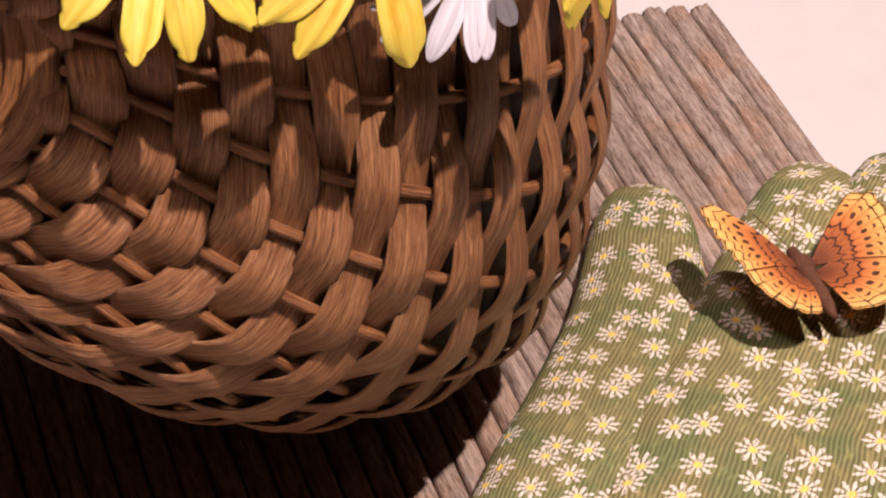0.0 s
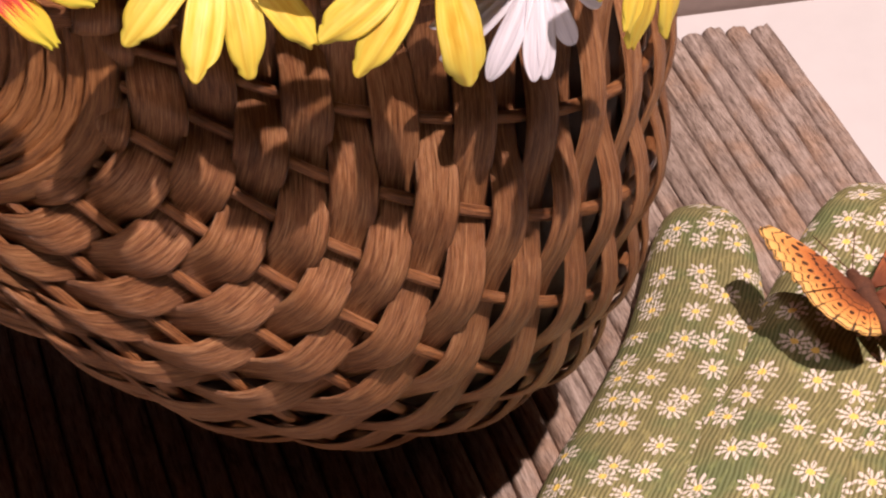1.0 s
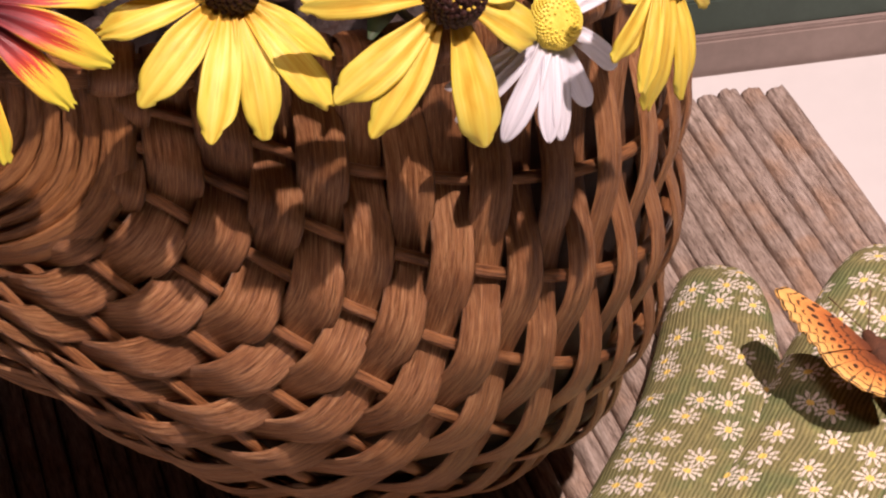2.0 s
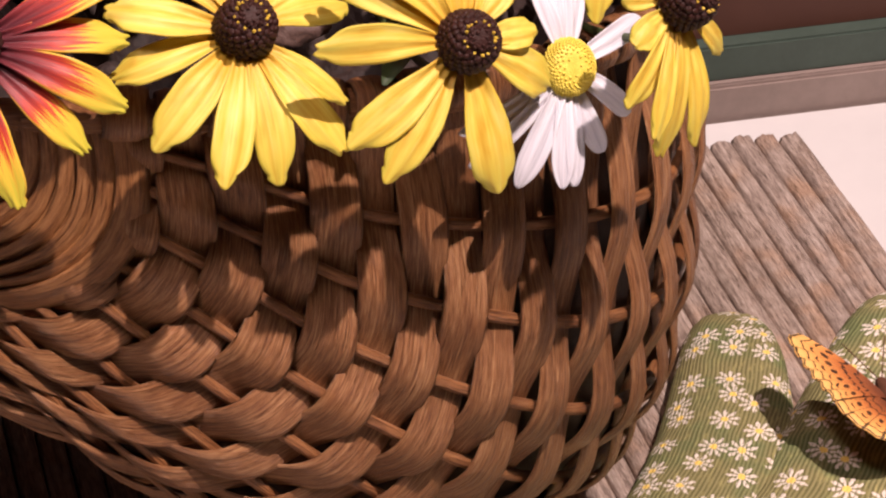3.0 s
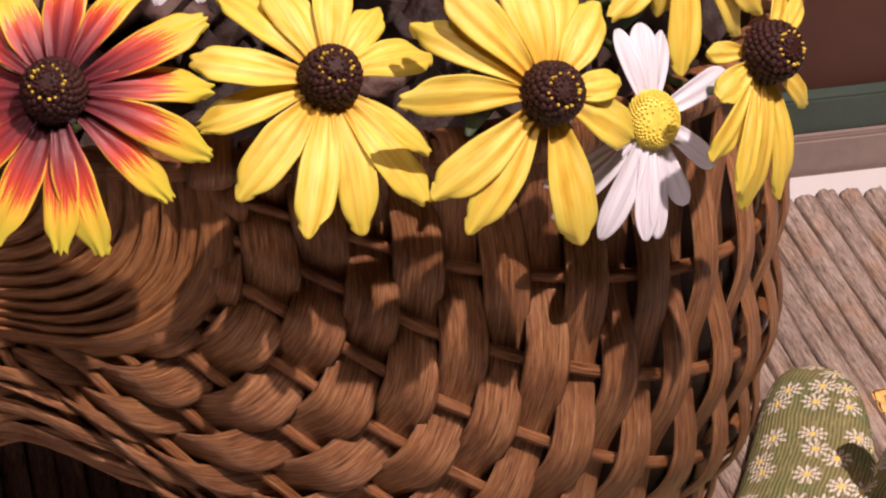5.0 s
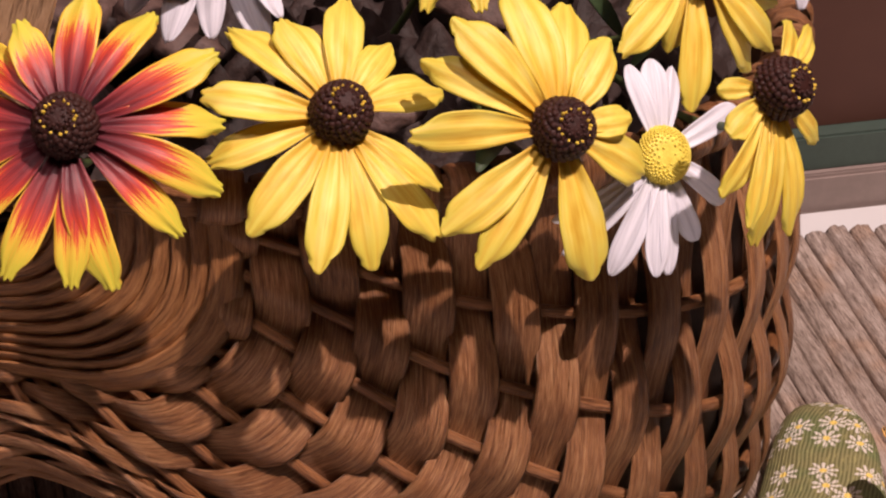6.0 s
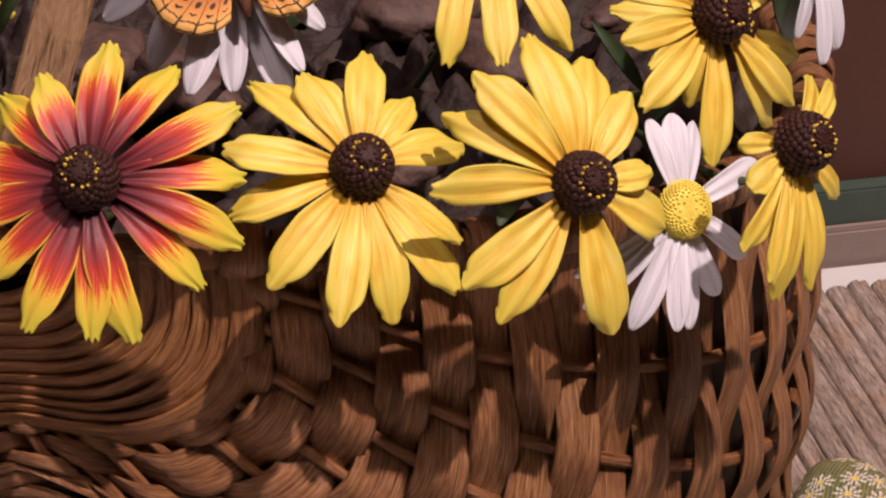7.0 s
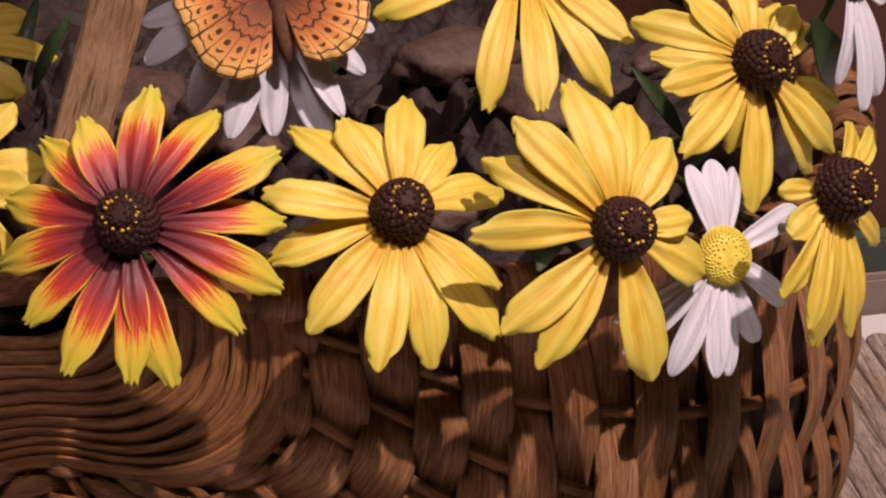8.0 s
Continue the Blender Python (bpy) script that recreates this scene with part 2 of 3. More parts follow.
def thing(name, m, label, category, group="", kind=""):
    ob = new(name)
    ob.empty_display_size = 0.02
    ob.matrix_world = m
    return tagged(ob, label, category, group, kind)


def grid_faces(nu, nv, wrap=False, off=0):
    """Quads over rows of nv points, nu rows; wrap closes each row."""
    out = []
    for i in range(nu - 1):
        for j in range(nv if wrap else nv - 1):
            a, b = off + i * nv + j, off + i * nv + (j + 1) % nv
            out.append((a, b, b + nv, a + nv))
    return out


def loft(rings, caps=True):
    """Closed rings of equal length to verts and faces."""
    verts = [p for r in rings for p in r]
    n = len(rings[0])
    faces = grid_faces(len(rings), n, True)
    if caps:
        faces.append(tuple(range(n))[::-1])
        faces.append(tuple(range((len(rings) - 1) * n, len(rings) * n)))
    return verts, faces


def tube(path, radius, sides=8, flat=1.0, up=Vector((0, 0, 1)), caps=True):
    """A tube along points; radius a number or one per point; uvs in metres."""
    rings, uvs, run = [], [], 0.0
    for i, p in enumerate(path):
        t = (path[min(i + 1, len(path) - 1)] - path[max(i - 1, 0)]).normalized()
        s = t.cross(up)
        s = s.normalized() if s.length > 1e-4 else Vector((1, 0, 0))
        w = s.cross(t)
        r = radius if isinstance(radius, (int, float)) else radius[i]
        if i:
            run += (p - path[i - 1]).length
        ring = []
        for k in range(sides):
            a = 2 * math.pi * k / sides
            ring.append(p + s * (r * math.cos(a)) + w * (r * flat * math.sin(a)))
            uvs.append((r * min(a, 2 * math.pi - a), run))
        rings.append(ring)
    v, f = loft(rings, caps)
    return v, f, uvs


def box_mesh(name, lo, hi, material, bevel=0.002):
    bm = bmesh.new()
    bmesh.ops.create_cube(bm, size=1.0)
    for v in bm.verts:
        v.co = Vector([lo[i] if v.co[i] < 0 else hi[i] for i in range(3)])
    if bevel:
        bmesh.ops.bevel(bm, geom=bm.edges[:], offset=bevel, segments=2, affect="EDGES")
    me = bpy.data.meshes.new(name)
    bm.to_mesh(me)
    bm.free()
    me.materials.append(material)
    return me


# ---- setting ----
WALL_TURN = pose(0.0753, 0.9188, 0, 0, 0, 14.0)   # along the back wall: x right, y away


def setting(name, lo, hi, material, m=None, label="", category="", bevel=0.0):
    ob = new(name, box_mesh(name, lo, hi, material, bevel))
    if m is not None:
        ob.matrix_world = m
    return tagged(ob, label, category, kind="structure")


table_top = tagged(new("display_table", box_mesh("display_table", (-1.2, -1.05, -0.03), (1.2, 0.0, 0.0), TABLE, 0.002)),
                   "white painted display table top under the mat", "table", kind="structure")
table_top.matrix_world = WALL_TURN
setting("trim", (-1.8, 0.0, -0.03), (1.8, 0.03, 0.0156), GREY, WALL_TURN, "grey painted trim along the white table", "trim", 0.0012)
setting("trim_green", (-1.8, 0.004, 0.0158), (1.8, 0.034, 0.0318), GREEN, WALL_TURN, "dark green painted band above the grey trim", "trim", 0.0010)
# added strip: its grey stands for light caught on the green band's lower edge
setting("trim_bead", (-1.8, 0.0018, 0.0157), (1.8, 0.0045, 0.0163), GREY, WALL_TURN, "thin grey strip put in as the highlight along the green band", "trim", 0.0002)
setting("wall_north", (-1.8, 0.012, 0.0320), (1.8, 0.11, 1.9), WALL, WALL_TURN, "dark brown painted wall behind the display", "wall")
setting("wall_south", (-1.8, -2.6, -0.9), (1.8, -2.5, 1.9), ROOM, WALL_TURN, "plain plaster wall of the room", "wall")
setting("wall_west", (-1.9, -2.6, -0.9), (-1.8, 0.11, 1.9), ROOM, WALL_TURN, "plain plaster wall of the room", "wall")
setting("wall_east", (1.8, -2.6, -0.9), (1.9, 0.11, 1.9), ROOM, WALL_TURN, "plain plaster wall of the room", "wall")
setting("ceiling", (-1.9, -2.6, 1.9), (1.9, 0.11, 2.0), ROOM, WALL_TURN, "plain plaster ceiling of the room", "ceiling")
setting("floor", (-1.9, -2.6, -1.0), (1.9, 0.11, -0.9), FLOOR, WALL_TURN, "dark carpeted floor of the room", "floor")

# ---- the basket: ribs run from eye to eye, weavers cross them ----
A, B, C, EX, KEEL, KEEL_W, GIRTH, SAG = 0.2335, 0.1243, 0.2271, 0.482, 0.3501, 0.3569, 0.6976, 0.0237
BASKET = pose(-0.1657, 0.5538, H - 0.3371, 0, 0, 6.165)


def shell(s, ph):
    """Point of the basket's skin; s runs from the front eye to the back one, ph from the rim down and round."""
    g = max(math.sin(s), 1e-6) ** GIRTH
    q = min(1.0, min(s, math.pi - s) / 0.42)
    ex = EX + 0.42 * (1 - q) ** 1.5
    cx = math.cos(ph)
    x = math.copysign(abs(cx) ** ex, cx)
    z = -abs(math.sin(ph)) ** ex * (1 - KEEL * q * math.exp(-(x / KEEL_W) ** 2))
    # the rim is drawn in, and the belly hangs forward of it
    x *= 0.968 + 0.032 * math.sin(min(1.0, -z * 1.5) * math.pi / 2)
    hang = 0.050 * math.sin(math.pi * min(1.0, -z * g) ** 1.2) * (0.5 + 0.5 * math.cos(max(0.0, s - 0.6))) * min(1.0, 0.35 + s)
    return Vector((A * g * x, B * (1 - math.cos(s)), C * g * z - SAG * g * x * x)) + hang * Vector((0.14 - 1.36 * A * g * x, -0.823, 0.56))


def even(t):
    """The angle for shell() at an evenly spread angle t."""
    a = math.atan(math.tan(min(t, math.pi - t)) ** (1 / EX)) if abs(t - math.pi / 2) > 1e-6 else math.pi / 2
    return a if t < math.pi / 2 else math.pi - a


def skin_frame(s, t):
    e = 1e-3
    t = min(max(t, 0.012), math.pi - 0.012)
    ph = even(t)
    p = shell(s, ph)
    ts = (shell(s + e, ph) - shell(s - e, ph)).normalized()
    tp = (shell(s, even(t + 10 * e)) - shell(s, even(t - 10 * e))).normalized()
    n = tp.cross(ts)
    n = n.normalized() if n.length > 1e-6 else Vector((0, -1, 0))
    if n.dot(p - Vector((0, B, -0.06))) < 0:
        n = -n
    return p, ts, tp, n


# evenly spread angles of the ribs below the rim, one lobe
LOBE = [15.9, 25.5, 33.7, 41.1, 48.6, 56.5, 65.0, 73.5, 82.0]
RIBS = LOBE + [180 - a for a in reversed(LOBE)]


def rib_angle(c):
    """The angle at rib count c, fractions in between; 0 is the rim hoop."""
    marks = [0.0] + RIBS + [180.0]
    i = min(int(c), len(marks) - 2)
    return marks[i] + (c - i) * (marks[i + 1] - marks[i])


SECTION = [(-1 + i / 8, 0.95 * (1 - abs(-1 + i / 8) ** 4)) for i in range(17)] + [(0.6, -0.5), (-0.6, -0.5)]


def weaver_mesh(j, s, half, rng):
    """One splint: over and under the ribs from rim to rim, wrapped over the hoop at both ends."""
    total = len(RIBS) + 1
    steps = total * 9
    sign = 1 if j % 2 else -1
    rings, uvs, run, last = [], [], 0.0, None
    jit = [rng.uniform(-0.12, 0.12) for _ in range(total + 2)]
    for i in range(steps + 1):
        c = total * i / steps
        ph = radians(rib_angle(c))
        k = min(int(c + 0.5), total)
        ds = 0.0022 * math.sin(c * 2.1 + j * 1.7) + 0.0016 * jit[k]
        p, ts, tp, n = skin_frame(s + ds, ph)
        wave = math.cos(math.pi * c) * sign
        amp = 0.0027 + 0.0016 * min(1.0, max(0.0, (min(s, math.pi - s) - 0.8) / 0.5))
        lift = amp * wave - 0.0030
        squeeze = 1.0 + 0.05 * max(0.0, wave) - 0.08 * max(0.0, -wave) + 0.04 * jit[k]
        keel = 0.85 + 0.15 * min(1.0, abs(math.cos(ph)) * 3 + 0.2)
        w = half(s, even(min(max(ph, 0.012), math.pi - 0.012))) * squeeze * keel
        p = p + n * lift
        if last is not None:
            run += (p - last).length
        last = p
        ring = []
        for m_, (u, v) in enumerate(SECTION):
            q = p + ts * (u * w) + n * (v * 0.0013)
            if 0 < m_ < 16:
                q += n * (0.00022 * noise.noise(Vector((m_ * 1.7 + j * 5.3, run * 22, j))) * (1 + 0.6 * wave))
            ring.append(q)
            uvs.append((u * w + 0.05, run))
        rings.append(ring)
    v, f = loft(rings)
    return mesh_of("weaver", v, f, WEAVER, uvs)


basket = thing("wicker_basket", BASKET, "brown woven splint basket holding soil and flowers", "basket")
rng = random.Random(4)


def half_width(s, ph):
    """Half the width of a splint: its share of the way from eye to eye."""
    e = 0.01
    k = min(1.0, max(0.0, (min(s, math.pi - s) - 0.75) / 0.6))
    return (0.535 - 0.040 * k) * gap(s) * (shell(s + e, ph) - shell(s - e, ph)).length / (2 * e)


def gap(s):
    s = min(s, math.pi - s)
    return 0.050 + 0.022 * min(1.0, max(0.0, s - 0.15) / 0.45)


s, j = 0.165, 0
while s < math.pi - 0.15:
    part("weaver", weaver_mesh(j, s, half_width, rng), basket)
    s += gap(s)
    j += 1

for i, a in enumerate(RIBS):
    path = []
    for k in range(61):
        sv = 0.10 + (math.pi - 0.20) * k / 60
        p, ts, tp, n = skin_frame(sv, radians(a))
        path.append(p - n * 0.0030)
    v, f, uv = tube(path, [0.0022 - 0.0007 * abs(k - 30) / 30 for k in range(61)], 8)
    part("rib", mesh_of("rib", v, f, RIB, uv), basket)


def hoop(side):
    path = []
    for k in range(49):
        sv = math.pi * k / 48
        p = shell(sv, 0.0 if side > 0 else math.pi)
        path.append(p - Vector((0.002 * side, 0, 0.001)))
    return path


for side in (1, -1):
    v, f, uv = tube(hoop(side), 0.0045, 10)
    part("rim_hoop", mesh_of("rim_hoop", v, f, RIB, uv), basket)

# added dark sheet just behind the weave, in place of shade in its gaps
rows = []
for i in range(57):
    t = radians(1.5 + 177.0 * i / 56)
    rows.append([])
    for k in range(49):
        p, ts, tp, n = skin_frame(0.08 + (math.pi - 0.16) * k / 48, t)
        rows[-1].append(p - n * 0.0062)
part("lining", mesh_of("lining", [p for r in rows for p in r], grid_faces(57, 49), GAP_DARK), basket, "dark sheet added behind the weave as shade in its gaps")

# splint ends wrapped over the hoop
s, j = 0.165, 0
while s < math.pi - 0.15:
    for ang in (0.0, math.pi):
        e = 0.01
        p = shell(s, ang)
        along = (shell(s + e, ang) - shell(s - e, ang))
        w = 0.43 * gap(s) * along.length / (2 * e)
        along.normalize()
        out = Vector((along.y, -along.x, 0)) * (1 if ang == 0.0 else -1)
        out.normalize()
        up = out.cross(along) * (1 if ang == 0.0 else -1)
        if up.z < 0:
            up = -up
        rings, uvs = [], []
        for k in range(13):
            q = radians(-75 + 330 * k / 12 * 0.9)
            r = 0.0058 + 0.0006 * math.sin(j * 3.3 + k)
            o = p + out * (r * math.cos(q)) + up * (r * math.sin(q))
            nrm = out * math.cos(q) + up * math.sin(q)
            for u, vv in ((-1, 0), (-0.5, 0.8), (0.5, 0.8), (1, 0), (0, -0.6)):
                uvs.append((u * w + 0.1, r * q))
            rings.append([o + along * (u * w) + nrm * (vv * 0.0012) for u, vv in ((-1, 0), (-0.5, 0.8), (0.5, 0.8), (1, 0), (0, -0.6))])
        v, f = loft(rings)
        part("rim_wrap", mesh_of("rim_wrap", v, f, WEAVER, uvs), basket)
    s += gap(s)
    j += 1


def eye_band(k, count, back):
    """One turn of the lashing round the place where handle and hoop meet."""
    s0 = 0.018 + 0.145 * (k / count) ** 1.15
    s1 = 0.018 + 0.145 * ((k + 2.1) / count) ** 1.15
    rings, uvs, run, last = [], [], 0.0, None
    for i in range(57):
        ph = radians(rib_angle((len(RIBS) + 1) * i / 56))
        lift = 0.0012 + 0.0040 * (1 - k / count)
        wob = 0.0015 * math.sin(i * 0.22 + k * 1.3) * (k / count)
        ring = []
        for u, v in ((0, -0.6), (0.0, 0.7), (0.06, 1.0), (0.16, 0.9), (0.6, 0.6), (1.0, -0.4), (0.5, -0.9)):
            sv = s0 + (s1 - s0) * u + wob
            p, ts, tp, n = skin_frame(math.pi - sv if back else sv, ph)
            q = p + n * (lift + v * 0.0009 - 0.0030 * u + 0.0003 * noise.noise(Vector((i * 0.5, k, u * 3))))
            if v == 1.0:
                if last is not None:
                    run += (q - last).length
                last = q
            ring.append(q)
            uvs.append((u * 0.006 + k * 0.01, run))
        rings.append(ring)
    v, f = loft(rings)
    return mesh_of("lashing", v, f, EYE, uvs)


for back in (False, True):
    for k in range(11):
        part("lashing", eye_band(k, 11, back), basket)

# the handle, a flat bent band from eye to eye
path = []
for k in range(41):
    a = math.pi * k / 40
    z = 0.23 * math.sin(a) ** 0.8
    path.append(Vector((0.005 + 0.34 * z, B - (B - 0.009) * math.cos(a), z)))
rings, uvs, run = [], [], 0.0
for k, p in enumerate(path):
    t = (path[min(k + 1, 40)] - path[max(k - 1, 0)]).normalized()
    sd = Vector((1, 0, 0.2))
    sd = (sd - t * sd.dot(t)).normalized()
    nn = sd.cross(t)
    if k:
        run += (p - path[k - 1]).length
    ring = []
    for u, v in ((-1, -0.5), (-0.9, -1), (0.9, -1), (1, -0.5), (1, 0.5), (0.9, 1), (-0.9, 1), (-1, 0.5)):
        ring.append(p + sd * (u * 0.0068) + nn * (v * 0.0028))
        uvs.append((u * 0.0068, run))
    rings.append(ring)
v, f = loft(rings)
part("handle", mesh_of("handle", v, f, HANDLE, uvs, False), basket, "plain bent wooden handle")

# ---- soil in the basket ----
verts, faces = [], []
rings_n, around = 70, 220
for i in range(rings_n):
    q = i / (rings_n - 1)
    for k in range(around):
        a = 2 * math.pi * k / around
        sv = math.acos(max(-1, min(1, math.cos(a))))
        edge = shell(max(0.02, min(math.pi - 0.02, sv)), 0.0 if math.sin(a) >= 0 else math.pi)
        mid = Vector((0, B, 0))
        p = mid.lerp(Vector((edge.x * 0.95, B + (edge.y - B) * 0.93, edge.z)), q)
        z = -0.022 + 0.011 * noise.noise(p * 34) + 0.018 * abs(noise.noise(p * 85 + Vector((3, 1, 7)))) + 0.010 * abs(noise.noise(p * 190)) + 0.002 * noise.noise(p * 500)
        verts.append(Vector((p.x, p.y, z + edge.z * q * q)))
faces = grid_faces(rings_n, around, True)
soil = new("soil", mesh_of("soil", verts, faces, SOIL))
soil.matrix_world = BASKET
tagged(soil, "dark brown lumpy soil filling the basket", "soil", kind="stuff")


def chip_mesh(r):
    bm = bmesh.new()
    bmesh.ops.create_icosphere(bm, subdivisions=3, radius=1.0)
    o = Vector((r.random() * 9, r.random() * 9, r.random() * 9))
    for v in bm.verts:
        k = 1 + 0.35 * noise.noise(v.co * 1.3 + o) + 0.12 * noise.noise(v.co * 4 + o)
        v.co = Vector((v.co.x * 0.019 * k, v.co.y * 0.010 * k, v.co.z * 0.006 * k))
    me = bpy.data.meshes.new("bark_chip")
    bm.to_mesh(me)
    bm.free()
    me.polygons.foreach_set("use_smooth", [True] * len(me.polygons))
    me.materials.append(BARK)
    return me


for i, (x, y, tilt, turn, k) in enumerate(((0.135, 0.115, 10, -35, 1.0), (0.062, 0.150, 0, 15, 1.0), (0.03, 0.09, -8, 40, 0.8), (0.09, 0.09, 5, 80, 0.7), (-0.05, 0.09, 5, 20, 0.9), (0.17, 0.14, 0, 60, 0.8), (0.02, 0.12, 12, 70, 1.2), (-0.02, 0.06, 5, -20, 1.1), (0.045, 0.105, -10, -50, 1.1), (0.11, 0.145, 8, 25, 1.1), (0.10, 0.055, 10, -15, 0.8), (0.15, 0.09, 0, 50, 1.0))):
    ob = new("bark_chip", chip_mesh(random.Random(i)))
    ob.matrix_world = BASKET @ pose(x, y, -0.012, tilt, 6, turn) @ Matrix.Scale(k, 4)
    tagged(ob, "rough grey-brown bark chip lying on the soil", "bark", "bark chips on the soil")

# ---- flowers ----


def petal_form(seed, kind):
    """How one petal droops, rises, sways and twists."""
    r = random.Random(seed)
    bend = r.uniform(0.30, 0.80) if kind != "white" else r.uniform(0.35, 0.6)
    return r, bend, r.uniform(0.12, 0.30), r.uniform(-0.09, 0.09), r.uniform(-0.4, 0.4)


def petal_mesh(length, width, kind, seed):
    """One petal along +y: narrow at the root, a toothed or round tip, two furrows, falling away outwards."""
    r, bend, rise, side, twist = petal_form(seed, kind)
    nv, nu = 22, 17
    teeth = r.choice((2.0, 3.0, 3.0)) if kind == "red" else r.choice((1.0, 1.0, 2.0, 3.0))
    deep = r.uniform(0.02, 0.05) if kind == "red" else r.uniform(0.012, 0.04)
    lean = r.uniform(-0.5, 0.5)
    blunt = r.uniform(3.6, 5.5)
    broad = r.uniform(0.46, 0.60)
    wave = r.uniform(0, 6.28)
    top, bot, uvs = [], [], []
    for i in range(nv):
        t = 1 - (1 - i / (nv - 1)) ** 1.4
        if kind == "white":
            wd = 0.34 + 0.66 * math.sin(math.pi * min(1, t * 0.62 + 0.08)) ** 1.0
            wd *= math.sqrt(max(0.0, 1 - max(0, (t - 0.72) / 0.285) ** 2))
        else:
            e = min(1.0, t / broad)
            wd = 0.30 + 0.70 * (0.45 * e + 0.55 * e * e * (3 - 2 * e))
            wd *= max(0.32, 1 - max(0.0, (t - broad) / (1 - broad)) ** blunt) ** 0.62
        for jx in range(nu):
            u = -1 + 2 * jx / (nu - 1)
            y = t * length
            if t > 0.76 and kind != "white":
                k = (t - 0.76) / 0.24
                y -= length * k * (0.05 * abs(u) ** 2.5 + 0.02 * lean * u + deep * (0.5 - 0.5 * math.cos(math.pi * teeth * u + (math.pi if teeth == 2.0 else 0.0))))
            x = u * wd * width * 0.5 + side * length * t * t
            z = length * (rise * t - 0.675 * bend * t * t)
            z += width * u * u * (0.10 * (1 - t) ** 2 - 0.07 * t) + 0.040 * width * math.cos(u * 6.6 + side * 12) * (1 - 0.55 * t)
            z += twist * x * t + 0.07 * width * abs(u) * u * math.sin(t * 7.0 + wave) * t
            top.append(Vector((x, y, z)))
            uvs.append((u, t))
    for p in top:
        bot.append(p - Vector((0, 0, 0.00045)))
    n = len(top)
    faces = grid_faces(nv, nu) + [tuple(reversed(q)) for q in grid_faces(nv, nu, off=n)]
    rim = [j for j in range(nu)] + [i * nu + nu - 1 for i in range(1, nv)] + [(nv - 1) * nu + j for j in range(nu - 2, -1, -1)] + [i * nu for i in range(nv - 2, 0, -1)]
    for a, b in zip(rim, rim[1:] + rim[:1]):
        faces.append((b, a, a + n, b + n))
    return mesh_of("petal", top + bot, faces, {"red": RED, "yellow": YELLOW, "white": WHITE}[kind], uvs + uvs)


def knob(verts, faces, p, n, r, h):
    """A small six-sided bud at p."""
    s = n.orthogonal().normalized()
    w = n.cross(s)
    o = len(verts)
    for rr, hh in ((1.0, -0.3), (0.95, 0.35), (0.5, 0.85)):
        for k in range(6):
            a = math.pi * k / 3
            verts.append(p + (s * math.cos(a) + w * math.sin(a)) * (r * rr) + n * (h * hh))
    verts.append(p + n * h)
    for lv in range(2):
        for k in range(6):
            a, b = o + lv * 6 + k, o + lv * 6 + (k + 1) % 6
            faces.append((a, b, b + 6, a + 6))
    for k in range(6):
        faces.append((o + 12 + k, o + 12 + (k + 1) % 6, o + 18))


def dome(R, Hh, pw=0.5):
    """Lathe of a rounded cone."""
    prof = [(R * 0.75, -0.25 * Hh), (R * 0.98, 0.0)] + [(R * math.cos(a) ** pw, Hh * math.sin(a)) for a in [0.2, 0.45, 0.75, 1.0, 1.25, 1.45]] + [(0.0003, Hh)]
    rings = [[Vector((r * math.cos(2 * math.pi * k / 24), r * math.sin(2 * math.pi * k / 24), z)) for k in range(24)] for r, z in prof]
    return loft(rings)


def heads(R, Hh, count, size, tall, pw, rng, band=None):
    verts, faces = [], []
    for i in range(count):
        q = (i + 0.5) / count
        if band:
            q = band[0] + (band[1] - band[0]) * rng.random()
        a = i * 2.39996
        el = math.asin(min(1, 1 - q))
        rr, z = R * math.cos(el) ** pw, Hh * math.sin(el)
        n = Vector((math.cos(a) * math.cos(el) / R, math.sin(a) * math.cos(el) / R, math.sin(el) / Hh)).normalized()
        k = rng.uniform(0.85, 1.15)
        knob(verts, faces, Vector((rr * math.cos(a), rr * math.sin(a), z)), n, size * k, tall * k)
    return verts, faces


CONE_R, CONE_H = 0.0077, 0.0092
v, f = dome(CONE_R, CONE_H)
CONE = mesh_of("cone", v, f, FLORET)
v, f = heads(CONE_R, CONE_H, 150, 0.00096, 0.00060, 0.5, random.Random(2))
FLORETS = mesh_of("florets", v, f, FLORET, None, False)
v, f = heads(CONE_R, CONE_H, 15, 0.00046, 0.0010, 0.5, random.Random(5), (0.026, 0.046))
POLLEN_DOTS = mesh_of("pollen", v, f, POLLEN, None, False)
v, f = dome(0.0031, 0.0012)
w, g = heads(0.0031, 0.0012, 34, 0.00052, 0.00045, 0.5, random.Random(6))
f += [tuple(k + len(v) for k in q) for q in g]
v = [p + Vector((0, 0, CONE_H - 0.0001)) for p in list(v) + w]
TIP = mesh_of("cone_tip", v, f, FLORET, None, False)
DISC_R, DISC_H = 0.0073, 0.0036
v, f = dome(DISC_R, DISC_H)
DISC = mesh_of("disc", v, f, DAISY_DISC)
v, f = heads(DISC_R, DISC_H, 330, 0.00042, 0.0005, 0.5, random.Random(3))
DISC_FLORETS = mesh_of("florets", v, f, DAISY_DISC, None, False)

